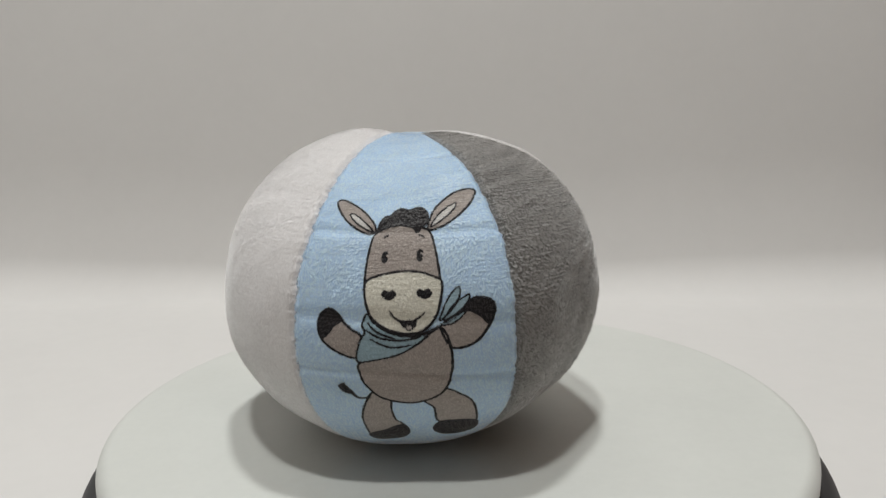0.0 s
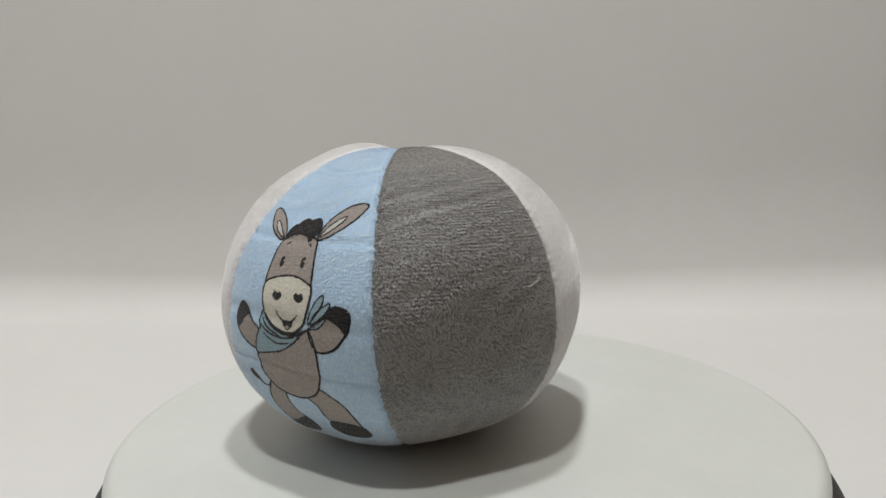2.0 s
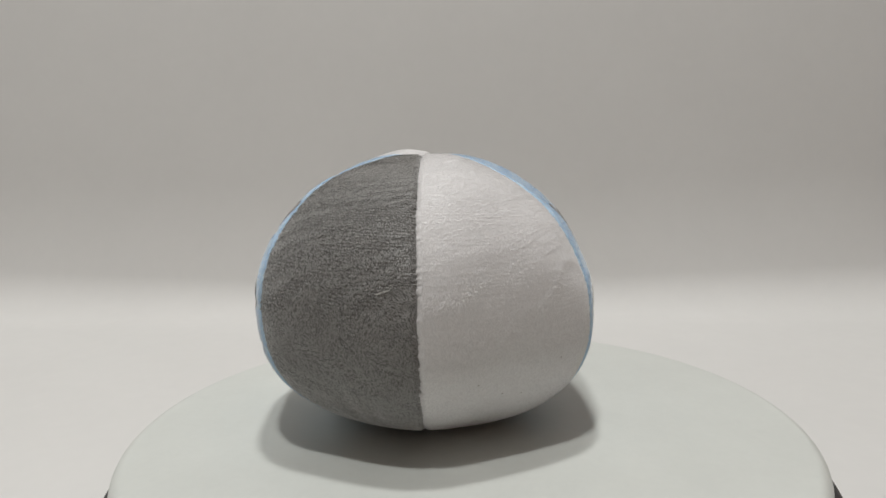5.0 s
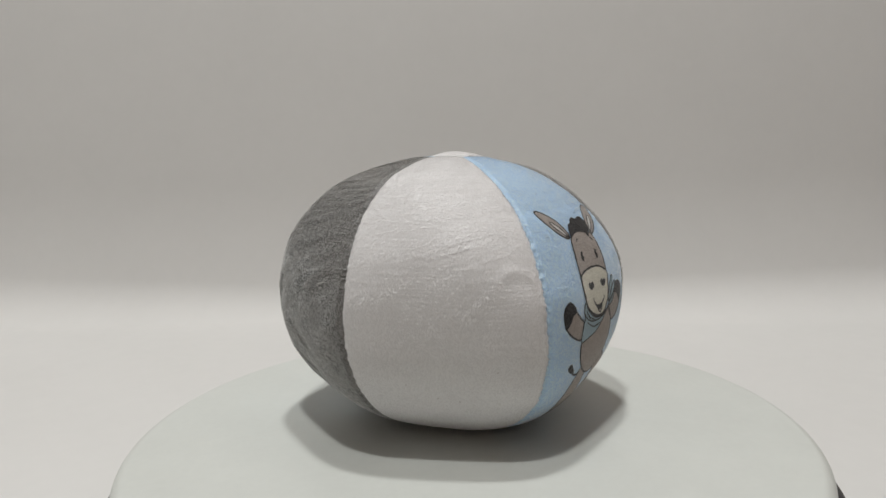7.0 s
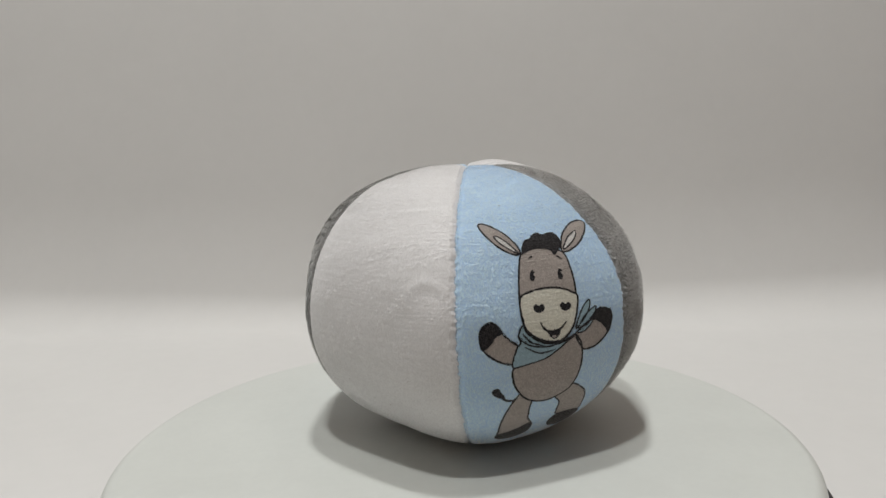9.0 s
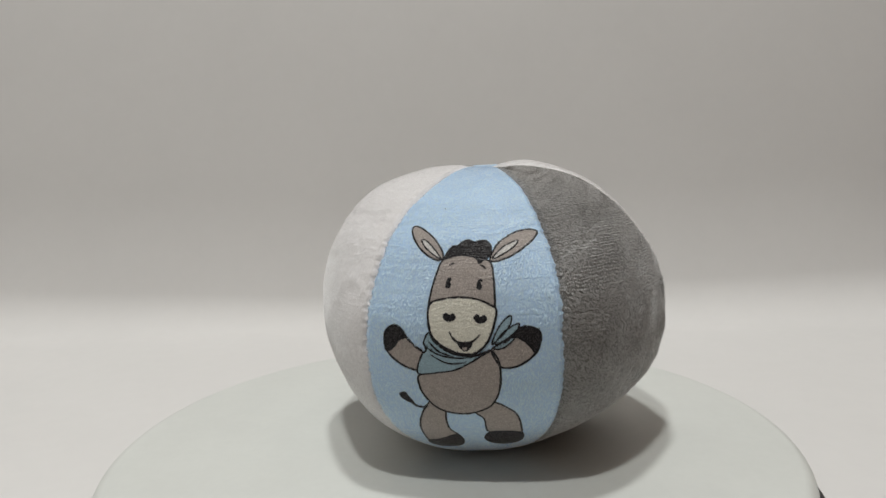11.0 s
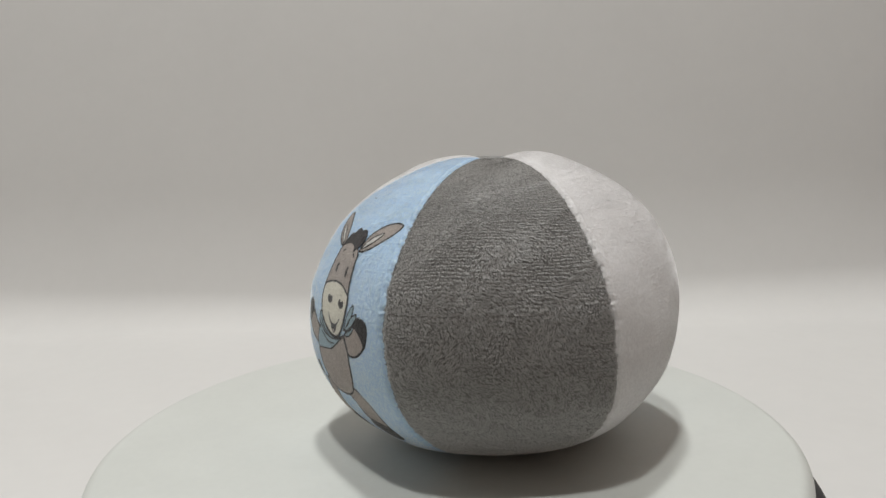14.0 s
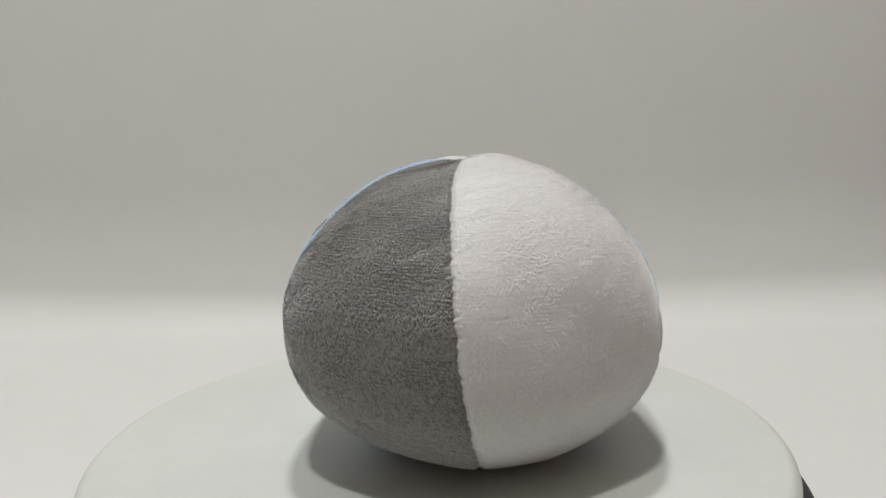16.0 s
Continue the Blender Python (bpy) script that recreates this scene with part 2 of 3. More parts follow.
# gentle unevenness of the stuffing: harmonics of degree 2 to 5
STUFFING = (
    (-0.0036, 0.0003, -0.0481, 0.0015, 0.0017),
    (-0.0013, -0.0093, -0.0007, 0.0037, 0.0013, 0.0184, -0.0005),
    (0.0057, -0.0021, 0.0052, 0.0000, -0.0002, -0.0052, 0.0058, 0.0076, -0.0169),
    (-0.0068, 0.0075, -0.0047, -0.0019, -0.0001, 0.0006, -0.0027, 0.0077, -0.0024, -0.0098, 0.0053),
)


def seam_edges(lat):
    e = [s + d * lat + low * min(lat, 0) + 0.30 * noise.noise(Vector((lat * 0.16, s, 1.5))) + 0.55 * noise.noise(Vector((lat * 0.9, s, 4.5))) for s, d, low in SEAMS]
    return e + [e[0] + 360]


def panel_place(lon, lat):
    """How far a bearing lies across its panel, 0 to 1, and the degrees to the nearest seam."""
    edges = seam_edges(lat)
    lon %= 360
    if lon < edges[0]:
        lon += 360
    for a, b in zip(edges, edges[1:]):
        if a <= lon <= b:
            return (lon - a) / (b - a), min(lon - a, b - lon)
    return 0.0, 0.0


def harmonic(l, m, x):
    c = np.zeros(l + 1)
    c[l] = 1
    if m:
        c = np.polynomial.legendre.legder(c, m)
    return (1 - x * x) ** (m / 2) * np.polynomial.legendre.legval(x, c)


GRID = np.sin(np.radians(np.linspace(-90, 90, 721)))
TABLE = {(l, m): harmonic(l, m, GRID) / np.abs(harmonic(l, m, np.linspace(-1, 1, 2001))).max() for l in range(2, 6) for m in range(l + 1)}


def stuffing(lon, lat):
    a, t = radians(lon), min(max((lat + 90) * 4, 0), 719.999)
    i, total = int(t), 0.0
    turn = [(math.cos(m * a), math.sin(m * a)) for m in range(6)]
    for l in range(2, 6):
        for m in range(-l, l + 1):
            row = TABLE[l, abs(m)]
            total += STUFFING[l - 2][m + l] * (row[i] + (row[i + 1] - row[i]) * (t - i)) * turn[abs(m)][0 if m >= 0 else 1]
    return total


def skin(lon, lat, out=0.0):
    """A point of the ball's cover at a bearing and a height angle in degrees, in the ball's own space."""
    u, gap = panel_place(lon, lat)
    a, p = radians(lon), radians(lat)
    c, s, up = abs(math.cos(p)), abs(math.sin(p)), lat > 0
    e = POWER_UP if up else POWER_DOWN
    k = math.cos(2 * math.pi * u) * c ** 0.5
    m = 1 + stuffing(lon, lat)
    rho = WIDE * max(c, 1e-6) ** e * m * (1 + (SCALLOP[0] * c * c + SCALLOP[1 if up else 2] * s * s) * k)
    z = (UPPER if up else -LOWER) * s ** e * m
    q = Vector((rho * math.cos(a), rho * math.sin(a), z))
    n = Vector((math.cos(a) * c, math.sin(a) * c, math.sin(p) * 1.1)).normalized()
    lump = 0.00060 * noise.noise(q * 48) + 0.00012 * noise.noise(q * 120) + 0.00008 * noise.noise(Vector((q.x * 30, q.y * 30, q.z * 110)))
    groove = -0.0010 * max(0.0, 1 - gap * c / 1.5) ** 1.5
    lobe = sum(0.001 * h * math.exp(-(((lon - x + 180) % 360 - 180) / wx) ** 2 - ((lat - y) / wy) ** 2) for x, y, wx, wy, h in SWELLS)
    ring = math.hypot(((lon - 46 + 180) % 360 - 180) * c, lat - 11) * 1.1
    crease = 0.00032 * math.exp(-((ring - 7) / 1.7) ** 2) * min(1.0, max(0.0, (lat - 8) / 5)) if (lon + 90) % 360 < 142 else 0.0
    if 243 < lon % 360 < 300:
        crease -= sum(0.00045 * math.exp(-((lat - level + 0.03 * (lon % 360 - 271)) / 1.5) ** 2) for level in (58, 27.5, 4, -10))
    if 303 < lon % 360 < 350 and lat < -12:
        crease += 0.00022 * math.sin(radians(lon * 34)) * math.exp(-((lat + 38) / 15) ** 2) * math.exp(-((lon % 360 - 327) / 16) ** 2)
    dimple = 0.0022 * math.exp(-(rho / 0.008) ** 2) if up else 0.0
    q = q + n * (lump + groove + lobe + crease + out)
    q.z -= dimple
    q.z = max(q.z + BALL_Z, 0.0004 + out * 0.3)
    return q


def gore(name, index, material, parent, label):
    cols, rows = 44, 260
    verts, faces = [], []
    for j in range(rows + 1):
        lat = -90 + 180 * j / rows
        edges = seam_edges(lat)
        lon0, span = edges[index], edges[index + 1] - edges[index]
        for i in range(cols + 1):
            t = i / cols
            t = t - 0.10 * math.sin(2 * math.pi * t) / (2 * math.pi) * 4
            verts.append(skin(lon0 + span * t, lat))
    w = cols + 1
    for j in range(rows):
        for i in range(cols):
            a = j * w + i
            faces.append((a, a + 1, a + w + 1, a + w))
    return part(name, finish(name, verts, faces, material), parent, label), np.array([tuple(v) for v in verts]).reshape(rows + 1, cols + 1, 3)


def wander(rng, x, y, reach, waves=7):
    """A smooth random field over a panel, about -1 to 1; reach is its size in degrees."""
    total = np.zeros(len(x))
    for _ in range(waves):
        a, k, p = rng.uniform(0, 6.28), 6.28 / (reach * rng.uniform(0.6, 1.7)), rng.uniform(0, 6.28)
        total += np.sin(k * (x * math.cos(a) + y * math.sin(a)) + p)
    return total / waves ** 0.5


def pile(panel, grid, index, material, motif, count, combed, depth):
    """The nap of a panel: short fibres in wavy rows, lying downwards."""
    rng = np.random.default_rng(40 + index)
    rows, cols = grid.shape[0] - 1, grid.shape[1] - 1
    du, dv = grid[:-1, 1:] - grid[:-1, :-1], grid[1:, :-1] - grid[:-1, :-1]
    area = np.linalg.norm(np.cross(du, dv), axis=-1)
    area[: int(rows * 26 / 180)] = 0
    area[int(rows * 130 / 180):] *= 1.7
    cell = rng.choice(rows * cols, count, p=(area / area.sum()).ravel())
    j, i = cell // cols, cell % cols
    u, v = rng.random(count), rng.random(count)
    east, north = du[j, i], dv[j, i]
    normal = np.cross(east, north)
    normal /= np.maximum(np.linalg.norm(normal, axis=1, keepdims=True), 1e-12)
    root = grid[j, i] + east * u[:, None] + north * v[:, None]
    step = np.linalg.norm(north, axis=1)
    up = north / np.maximum(step, 1e-12)[:, None]
    side = np.cross(up, normal)
    lat = -90 + 180 * (j + v) / rows
    edge0 = np.array([seam_edges(-90 + 180 * k / rows)[index] for k in range(rows + 1)])
    edge1 = np.array([seam_edges(-90 + 180 * k / rows)[index + 1] for k in range(rows + 1)])
    t = (i + u) / cols
    t = t - 0.10 * np.sin(2 * np.pi * t) / (2 * np.pi) * 4
    lon = edge0[j] + (edge1[j] - edge0[j]) * t
    across = lon * np.cos(np.radians(lat))
    # rows of nap about a millimetre apart, clearer where the pile is combed
    clear = np.clip(0.40 + 0.45 * wander(rng, across, lat, 20) + combed * (lat - 18) / 36, 0, 1) * np.clip((58 - lat) / 22, 0, 1)
    level = lat * 1.12 + 0.30 * wander(rng, across, lat, 16) + 0.20 * wander(rng, across, lat, 2.6) + rng.normal(0, 0.06, count)
    row = level / 1.08
    off = row - np.floor(row) - 0.5
    root += up * (-off * clear * 0.35 * 0.00108)[:, None]
    # calmer low on the ball, where the nap is pressed flat
    soft = (1.0 if depth > 0.3 else 0.62) * np.clip((lat + 42) / 24, 0.3, 1)
    clear *= np.clip((lat + 40) / 22, 0, 1)
    lean = soft * (1.1 - 0.7 * clear) * (0.75 * wander(rng, across, lat, 14) + 0.35 * wander(rng, across, lat, 4)) + (0.45 if index % 3 == 1 else 0.0) + rng.normal(0, 0.18, count)
    ridge = 2 * np.pi * off
    # the nap is stroked upright above a wavy line and laid flat below it
    stroked = np.tanh((lat - (30 if index % 3 == 2 else 3) - 6 * wander(rng, across, lat, 15) - 3 * wander(rng, across, lat, 5)) / 3)
    flatter = 1 - 0.65 * np.clip((lat - 35) / 20, 0, 1)
    rise = np.clip((0.17 if index % 3 == 1 else 0.07) * flatter + 0.08 * flatter * stroked + 0.95 * depth * clear * np.sin(ridge) + flatter * soft * (0.07 * wander(rng, across, lat, 5) + 0.13 * wander(rng, across, lat, 13) + rng.normal(0, 0.10, count)), -0.45 * depth, 0.9)
    root += normal * (0.00010 + 0.00030 * depth * clear * (0.4 + np.cos(ridge)))[:, None]
    along = side * np.sin(lean)[:, None] - up * np.cos(lean)[:, None]
    flat = np.cross(along, normal)
    length = rng.uniform(0.0008, 0.0013, count) * (1 - 0.45 * clear) * (1 - 0.45 * np.clip((lat - 28) / 24, 0, 1))
    height, slot, mats = np.zeros(count), np.zeros(count, int), [material]
    if motif:
        shift = length * 300 / 1.12
        found, height, mats = motif.inks(lon + np.sin(lean) * shift / np.cos(np.radians(lat)), lat - np.cos(lean) * shift)
        slot, mats = found + 1, [material] + mats
        length = np.where(found >= 0, length * 0.6, length)
    tip = root + along * (length * np.cos(rise))[:, None] + normal * (length * np.sin(rise))[:, None]
    lift = normal * height[:, None]
    wide = flat * (rng.uniform(0.00009, 0.00015, count))[:, None]
    verts = np.stack([root + lift - wide, root + lift + wide, tip + lift], 1).reshape(-1, 3)
    verts[:, 2] = np.maximum(verts[:, 2], 0.0004)
    me = bpy.data.meshes.new("nap")
    me.vertices.add(len(verts))
    me.vertices.foreach_set("co", verts.ravel())
    me.loops.add(len(verts))
    me.loops.foreach_set("vertex_index", np.arange(len(verts), dtype=np.int32))
    me.polygons.add(count)
    me.polygons.foreach_set("loop_start", np.arange(0, len(verts), 3, dtype=np.int32))
    for mat in mats:
        me.materials.append(PILE[mat])
    me.polygons.foreach_set("material_index", slot.astype(np.int32))
    me.update(calc_edges=True)
    return tagged(part("nap", me, panel, "short soft velour pile"), kind="stuff")


def spline(points, closed, per=9):
    """A smooth line through a few corners of the drawing."""
    n, line = len(points), []
    for i in range(n if closed else n - 1):
        p = [points[(i + d) % n] if closed else points[min(max(i + d, 0), n - 1)] for d in (-1, 0, 1, 2)]
        for k in range(per):
            t = k / per
            line.append(tuple(0.5 * (2 * p[1][x] + (p[2][x] - p[0][x]) * t + (2 * p[0][x] - 5 * p[1][x] + 4 * p[2][x] - p[3][x]) * t * t
                                     + (3 * p[1][x] - p[0][x] - 3 * p[2][x] + p[3][x]) * t ** 3) for x in (0, 1)))
    return line if closed else line + [points[-1]]


def blob(x, y, w, h, lean=0.0, n=14):
    c, s = math.cos(radians(lean)), math.sin(radians(lean))
    return [(x + w * math.cos(a) * c - h * math.sin(a) * s, y + w * math.cos(a) * s + h * math.sin(a) * c) for a in [2 * math.pi * i / n for i in range(n)]]


from mathutils import geometry


class Motif:
    """A drawing printed on a panel; x and y are degrees round and up the ball."""

    def __init__(self, panel, lon, lat, tilt):
        self.panel, self.lon, self.lat = panel, lon, lat
        self.fills, self.lines = [], []
        self.c, self.s = math.cos(radians(tilt)), math.sin(radians(tilt))

    def at(self, x, y, out):
        return skin(self.lon + x * self.c - y * self.s, self.lat + x * self.s + y * self.c, out)

    def fill(self, name, line, material, layer, label=""):
        self.fills.append((layer, np.array(line), material))
        xs, ys = [p[0] for p in line], [p[1] for p in line]
        pts = [Vector(p) for p in line]
        n, step = len(pts), 1.1
        y = min(ys) + step / 2
        while y < max(ys):
            x = min(xs) + step / 2
            while x < max(xs):
                pts.append(Vector((x, y)))
                x += step
            y += step
        v, _, f, *_ = geometry.delaunay_2d_cdt(pts, [], [tuple(range(n))], 1, 1e-4)
        out = 0.00003 * layer
        verts = [self.at(p.x, p.y, out) for p in v]
        me = finish(name, verts, [tuple(q) for q in f], material)
        return part(name, me, self.panel, label)

    def ink(self, name, line, closed, width, layer=6, material=None, label=""):
        """A line of that many degrees' width, tapered at loose ends."""
        n = len(line)
        self.lines.append((layer, np.array(line + line[:1] if closed else line), width))
        verts, faces = [], []
        for i, (x, y) in enumerate(line):
            a = line[(i - 1) % n] if closed or i else line[0]
            b = line[(i + 1) % n] if closed or i < n - 1 else line[-1]
            d = Vector((b[0] - a[0], b[1] - a[1]))
            d = d.normalized() if d.length > 1e-9 else Vector((1, 0))
            w = width / 2 * (1 + 0.25 * noise.noise(Vector((x * 0.9, y * 0.9, 3))) + 0.45 * noise.noise(Vector((x * 4.1, y * 4.1, 8))))
            if not closed:
                w *= 0.35 + 0.65 * min(1, 4 * min(i, n - 1 - i) / n)
            for s in (1, -1):
                verts.append(self.at(x - d.y * w * s, y + d.x * w * s, 0.00003 * layer))
        for i in range(n if closed else n - 1):
            j = (i + 1) % n
            faces.append((2 * i, 2 * i + 1, 2 * j + 1, 2 * j))
        return part(name, finish(name, verts, faces, material or INK), self.panel, label)

    def inks(self, lon, lat):
        """Which printed colour lies under each fibre, and how high its layer is."""
        dx, dy = lon - self.lon, lat - self.lat
        x, y = dx * self.c + dy * self.s, -dx * self.s + dy * self.c
        found, height = np.full(len(x), -1), np.zeros(len(x))
        colours = []
        jobs = [(layer, 0, line, mat, 0.0) for layer, line, mat in self.fills] + [(layer, 1, line, INK, w) for layer, line, w in self.lines]
        for layer, kind, line, mat, w in sorted(jobs, key=lambda j: (j[0], j[1])):
            if mat not in colours:
                colours.append(mat)
            lo, hi = line.min(0) - w, line.max(0) + w
            near = np.where((x > lo[0]) & (x < hi[0]) & (y > lo[1]) & (y < hi[1]))[0]
            px, py = x[near], y[near]
            inside = np.zeros(len(near), bool)
            if kind == 0:
                for (ax, ay), (bx, by) in zip(line, np.roll(line, -1, 0)):
                    cross = (ay > py) != (by > py)
                    inside ^= cross & (px < (bx - ax) * (py - ay) / ((by - ay) if by != ay else 1e-9) + ax)
            else:
                for (ax, ay), (bx, by) in zip(line, line[1:]):
                    ex, ey = bx - ax, by - ay
                    t = np.clip(((px - ax) * ex + (py - ay) * ey) / max(ex * ex + ey * ey, 1e-9), 0, 1)
                    inside |= (px - ax - t * ex) ** 2 + (py - ay - t * ey) ** 2 < (w * 0.5) ** 2
            found[near[inside]] = colours.index(mat)
            height[near[inside]] = 0.00003 * layer
        return found, height, colours

    def shape(self, name, points, material, layer, width=0.62, label=""):
        line = spline(points, True)
        self.fill(name, line, material, layer, label)
        self.ink(name + "_outline", line, True, width, layer + 1)


def donkey(panel, lon, lat, tilt):
    d = Motif(panel, lon, lat, tilt)
    d.shape("tail_tuft", [(-17, -14.5), (-15.5, -13.5), (-14.5, -15), (-13.2, -17.2), (-15.5, -16.5)], HOOF, 2, 0.4)
    d.ink("tail", spline([(-9.2, -18.5), (-12.2, -18.5), (-14.5, -16.2), (-16, -14.5)], False), False, 0.9, 2)
    d.shape("leg_print", [(-8.2, -16.2), (-10.8, -21), (-12.5, -27.5), (-12.5, -34.2), (-11.8, -38.5), (-5.5, -35.8), (-0.8, -32), (-3, -28.2), (-3.8, -23.2), (-3.8, -19.2), (-6, -17)], TAUPE, 2)
    d.shape("hoof_print", [(-12.5, -37.8), (-7.2, -35.2), (-2.2, -31.8), (-0.2, -32.2), (0.8, -36.8), (-1.2, -40.8), (-6.5, -42.5), (-11.5, -41.8)], HOOF, 4)
    d.shape("leg_print", [(5.5, -19.5), (8, -22.8), (9.5, -29.5), (13.8, -30), (20.8, -31), (20.2, -26), (18, -20.2), (14.8, -17.2), (10.2, -15.2)], TAUPE, 2)
    d.shape("hoof_print", [(8.8, -34.8), (10, -30.5), (13.8, -29.5), (20.5, -30.2), (22.6, -33.6), (22.4, -37.8), (18.2, -39.8), (11.8, -38.4)], HOOF, 4)
    d.shape("arm_print", [(-10.2, 0), (-12.8, 1.8), (-15.2, 3.7), (-17.2, 6), (-19, 6.5), (-21, 5), (-21.5, 2.8), (-20.5, -0.2), (-18.2, -2.5), (-14.8, -4.5), (-11.5, -5)], TAUPE, 2)
    d.shape("hoof_print", [(-17.2, 6), (-19, 6.5), (-21, 5), (-21.5, 2.8), (-20.7, 0), (-19, 0.8), (-17.2, 2.8), (-15.5, 4)], HOOF, 4)
    d.shape("arm_print", [(9.2, 2.8), (12, 4.2), (14.8, 6.8), (16.5, 8.8), (19, 9.2), (21.2, 8.5), (22, 6.5), (21.2, 3.5), (19.2, 0.8), (16.8, -1.2), (14, -2.2), (11.8, -2), (10.2, 0.2)], TAUPE, 4)
    d.shape("hoof_print", [(14.8, 6.8), (16.5, 8.8), (19, 9.2), (21.2, 8.5), (22, 6.5), (21, 3), (18.8, 4.8), (16.8, 6)], HOOF, 6)
    d.shape("body_print", [(-11.2, -7), (-7, -5.8), (-1.2, -4.2), (3.8, -1), (7.8, 2), (9.5, 2.2), (11.2, -0.5), (12, -6.2), (11.5, -12.5), (9.2, -17.2), (4.2, -20), (-1, -20.2), (-6.2, -18.2), (-9.5, -14.3), (-11, -10.8)], TAUPE, 5)
    for tail in ([(9.2, 4), (10, 7), (11.8, 10.2), (13.8, 12), (14, 10.2), (12.5, 7.3)],
                 [(10, 4), (12.2, 7.5), (16, 10), (15.8, 8.5), (13.5, 6)],
                 [(9.5, 3), (12, 4.8), (15, 6.2), (14.2, 4.8), (12, 3.2)]):
        d.shape("scarf_tail", tail, SCARF, 5, 0.42)
    d.shape("scarf_print", [(-9, 5.5), (-10.2, 3), (-9.5, 1.2), (-10.8, -0.8), (-11.5, -6.2), (-7, -5.8), (-1.2, -4.2), (3, -1.5), (7.5, 2), (4.5, 1), (0.2, 0.5), (-4, 1.5), (-7.5, 3.5)], SCARF, 7, 0.5)
    for fold in ([(-9.8, 2), (-5.2, 0), (1, -0.2), (7, 1.5)], [(-8.2, 0), (-3.2, -2.2), (2, -1.5)], [(-8.8, 3.2), (-6.2, 1.2), (-1.8, 0)]):
        d.ink("scarf_fold", spline(fold, False), False, 0.5, 9)
    for side, inner in (([(-22.8, 38.2), (-20, 38.8), (-13.8, 35.8), (-9.2, 31.3), (-8.2, 28), (-11.2, 27.8), (-16.2, 30.5), (-20.5, 34.5)],
                         [(-17.15, 33.88), (-15.26, 33.84), (-11.19, 30.73), (-8.76, 28.06), (-12.24, 29.58), (-15.45, 31.86)]),
                        ([(23.8, 39.5), (22.8, 37.2), (19.2, 33.8), (13.8, 30), (8.8, 28), (7.5, 29.2), (10.2, 34.8), (15.5, 38.8), (20.5, 40.2)],
                         [(16.54, 35.95), (15.95, 34.3), (12.91, 31.64), (8.75, 29.06), (8.69, 29.97), (11.91, 33.52)])):
        d.shape("ear_print", side, TAUPE, 2)
        d.shape("inner_ear", inner, PALE, 4, 0.5)
    d.shape("head_print", [(-9, 24), (-7.5, 28), (-2, 29.8), (3, 29.2), (7.5, 27.8), (8.8, 22.5), (9.5, 14), (9.5, 9.8), (8, 4.8), (5, 1.8), (0.8, 1), (-4, 2), (-7.8, 4.5), (-9.5, 9.2), (-9.8, 16.5)], TAUPE, 9)
    d.shape("muzzle_print", [(-9.5, 13.5), (-6.2, 15.2), (-1, 16.2), (4.2, 16), (7.8, 14.8), (9.8, 13.5), (9.5, 9.8), (8, 4.8), (5, 1.8), (0.8, 1), (-4, 2), (-7.8, 4.5), (-9.5, 9.2)], CREAM, 11)
    d.shape("forelock_print", [(-7.5, 28), (-7, 30.5), (-5.5, 32.8), (-3.8, 33.2), (-2.2, 34.8), (-0.2, 35.5), (2, 34.8), (4.8, 35.5), (6.8, 34.8), (7.8, 32.8), (7.5, 30.5), (6, 29.2), (4.2, 27.2), (2.8, 29), (-2, 29.8), (-5.5, 28.8)], HOOF, 12, 0.4)
    for x, y in ((-4.8, 20.3), (4.8, 20.5)):
        d.fill("eye_print", blob(x, y, 0.95, 1.75, -8), INK, 12)
        d.fill("eye_glint", blob(x + 0.72, y + 0.35, 0.34, 0.5, 20, 8), TAUPE, 13)
    d.ink("brow_print", spline([(-5.4, 25.9), (-4.7, 26.6), (-3.9, 26.7)], False), False, 0.55, 12)
    d.ink("brow_print", spline([(4.6, 26.5), (5.4, 26.3), (6.2, 25.5)], False), False, 0.55, 12)
    for x, y in ((-3.5, 10.2), (5.5, 10.5)):
        d.fill("nostril_print", spline([(x, y + 0.75), (x - 1.0, y + 1.2), (x - 1.95, y + 0.3), (x - 1.45, y - 0.75), (x, y - 1.35), (x + 1.45, y - 0.75), (x + 1.95, y + 0.3), (x + 1.0, y + 1.2)], True), INK, 13)
    d.ink("mouth_print", spline([(-3.2, 6.2), (-1.8, 4.4), (0.2, 3.7), (3.2, 4.1), (5.5, 6)], False), False, 0.6, 13)
    d.fill("open_mouth", spline([(-0.9, 4), (1, 3.6), (3.5, 4.1), (3.1, 2.5), (1.5, 1.7), (-0.1, 2.5)], True), INK, 13)
    d.fill("tongue_print", blob(1.5, 2.35, 0.75, 0.35, 8, 10), TAUPE, 14)
    return d


def tube(name, points, r, material, parent, label="", sides=6):
    verts, faces = [], []
    n = len(points)
    for i, p in enumerate(points):
        d = (points[min(i + 1, n - 1)] - points[max(i - 1, 0)]).normalized()
        u = d.orthogonal().normalized()
        v = d.cross(u)
        for k in range(sides):
            a = 2 * math.pi * k / sides
            verts.append(p + (u * math.cos(a) + v * math.sin(a)) * r)
    for i in range(n - 1):
        for k in range(sides):
            j = (k + 1) % sides
            faces.append((i * sides + k, i * sides + j, (i + 1) * sides + j, (i + 1) * sides + k))
    return part(name, finish(name, verts, faces, material), parent, label)


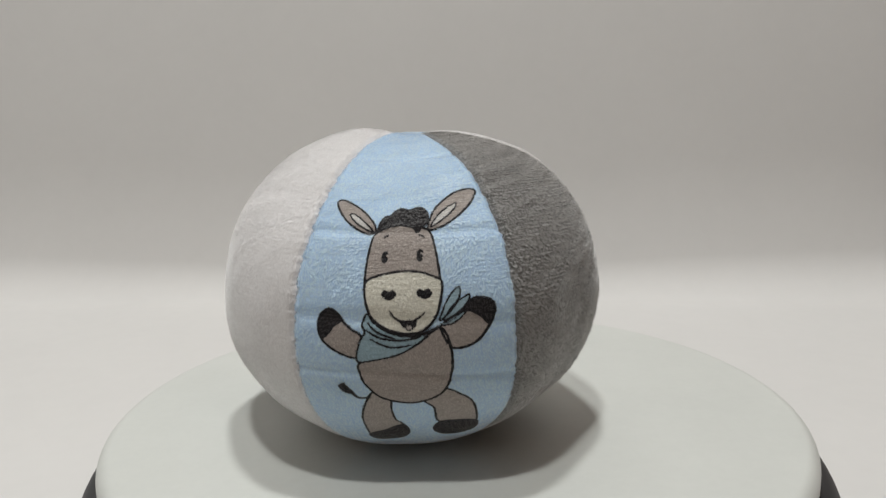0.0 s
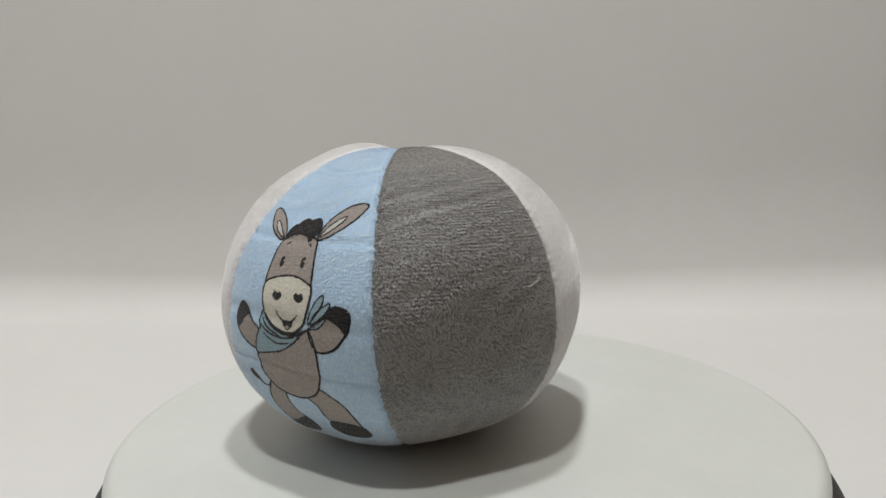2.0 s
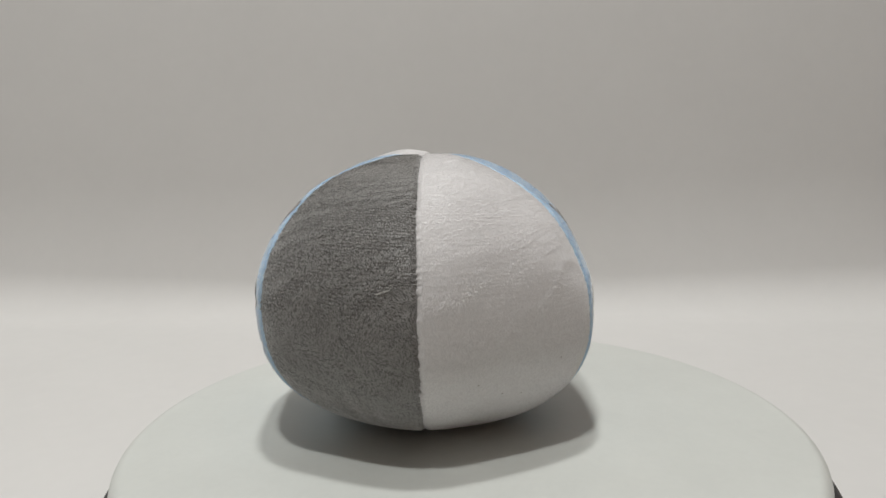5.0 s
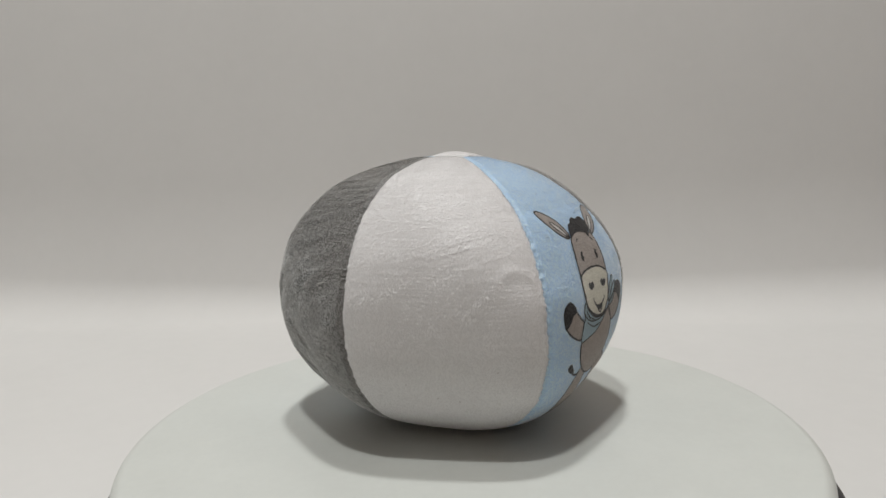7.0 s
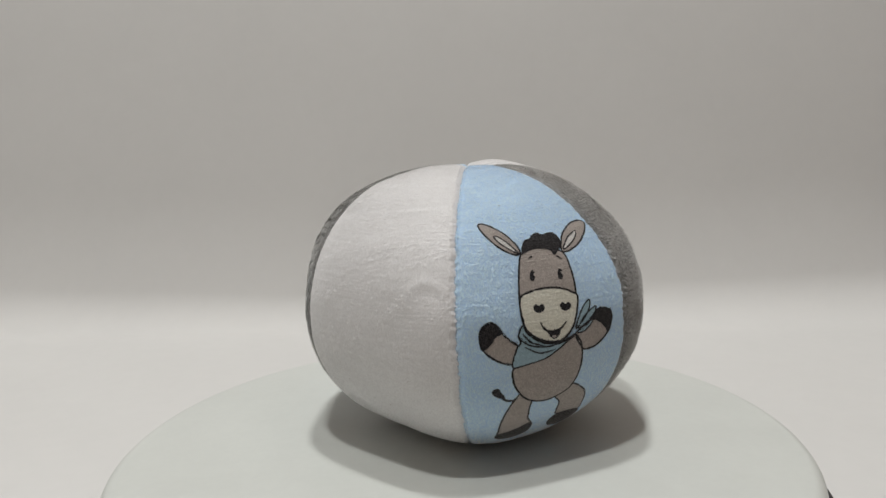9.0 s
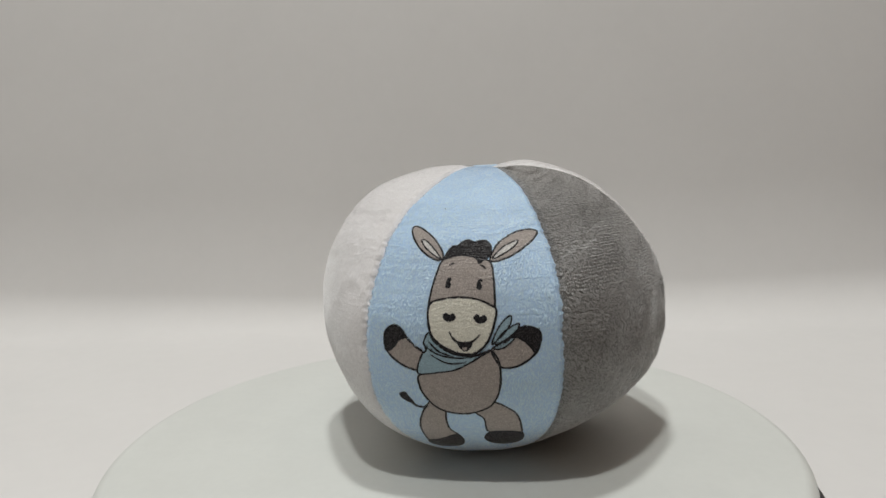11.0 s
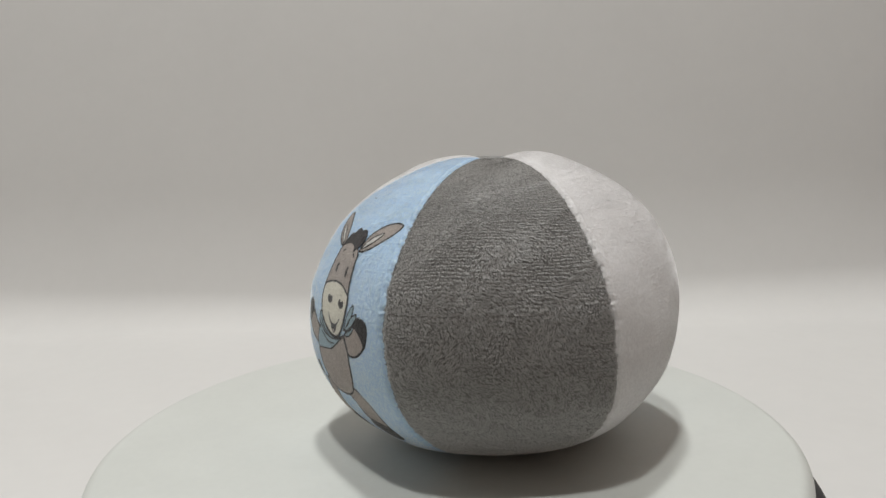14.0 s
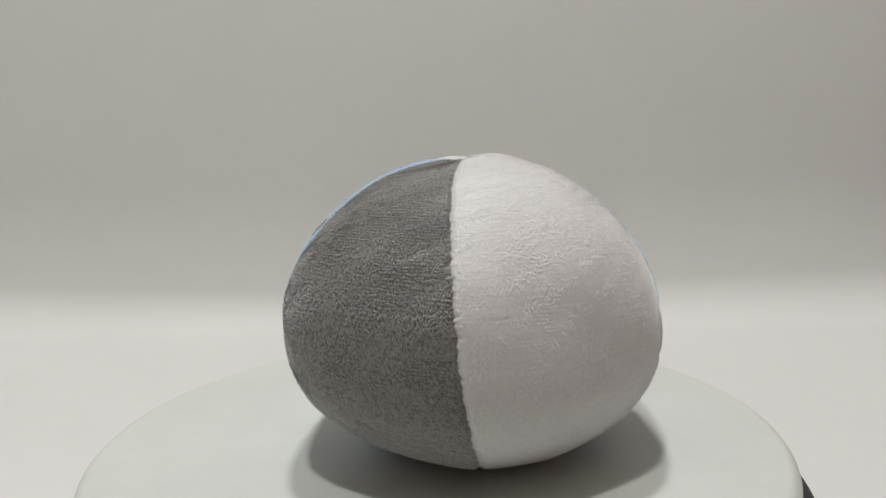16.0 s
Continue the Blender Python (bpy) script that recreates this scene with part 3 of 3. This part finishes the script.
def stitches(index, material, parent):
    """Short thread ticks that cross a seam every two millimetres or so."""
    rng = random.Random(70 + index)
    verts, faces = [], []
    for k in range(66):
        lat = -58 + 1.95 * k + rng.uniform(-0.3, 0.3)
        half = rng.uniform(0.28, 0.5) / math.cos(radians(lat))
        lon, skew, wide = seam_edges(lat)[index], rng.uniform(-0.25, 0.25), rng.uniform(0.10, 0.16)
        n = len(verts)
        for d in (-1, 0, 1):
            for w in (-wide, wide):
                verts.append(skin(lon + d * half, lat + d * skew + w, 0.00022 if d == 0 else -0.0001))
        faces += [(n, n + 2, n + 3, n + 1), (n + 2, n + 4, n + 5, n + 3)]
    return tagged(part("stitching", finish("stitching", verts, faces, material), parent), kind="stuff")


def plush_ball():
    ball = tagged(new("plush_ball"), "soft six-panel plush ball in white, blue and grey on the turntable", "plush ball")
    kinds = [(BLUE, "blue_panel", "pale blue velour panel with a printed donkey"), (GREY, "grey_panel", "mid-grey velour panel"), (WHITE, "white_panel", "off-white velour panel")]
    for i in range(6):
        material, name, label = kinds[i % 3]
        panel, grid = gore(name, i, material, ball, label)
        motif = None
        if i == 0:
            motif = donkey(panel, 82.3, -1.6, -3.5)
            tube("lint_speck", [skin(72.0 + 0.25 * k, 47.0 + 0.1 * k, 0.0006) for k in range(3)], 0.00013, BASE, panel, "tiny dark lint speck")
        if i == 3:
            motif = donkey(panel, 271.5, 0.0, 0.0)
        if i == 4:
            squiggle = [(341.9, 11.6), (342.9, 12.0), (344.2, 12.6), (345.3, 12.7), (346.4, 13.6), (346.9, 14.3), (346.2, 14.4), (345.5, 13.4), (344.6, 12.4), (343.4, 12.1), (342.4, 11.3)]
            tube("loose_thread", [skin(x, y, 0.00055) for x, y in spline(squiggle, False, 6)], 0.00006, THREAD, panel, "loose white thread end")
        thread = (STITCH_BLUE, STITCH_GREY, STITCH_WHITE)[i % 3]
        seam = tube("seam", [skin(seam_edges(a)[i], a, 0.00002) for a in [-70 + 1.0 * k for k in range(152)]], 0.00014, thread, panel, "stitched seam line")
        stitches(i, thread, seam)
        if i == 5:
            for x, y in ((22.0, -25.0), (29.5, -25.8), (12.0, -19.0), (40.0, -12.0)):
                tube("lint_speck", [skin(x + 0.2 * k, y + 0.15 * k, 0.0005) for k in range(3)], 0.00010, TAUPE, panel, "tiny pale brown lint speck")
        pile(panel, grid, i, material, motif, (54000, 72000, 56000)[i % 3] + (12000 if i == 2 else 0), (0.2, 0.7, 0.3)[i % 3], (0.10, 0.52, 0.13)[i % 3])
    return ball


table, disc = turntable()
ball = plush_ball()


def motions():
    times = [i * 0.5 for i in range(33)]
    walk(disc, [(t, pose(0, 0, 0, 0, 0, -SPIN * t)) for t in times])
    walk(ball, [(t, pose(0, 0, 0, 0, 0, -SPIN * t) @ pose(BALL_X, BALL_Y, 0)) for t in times])


motions()
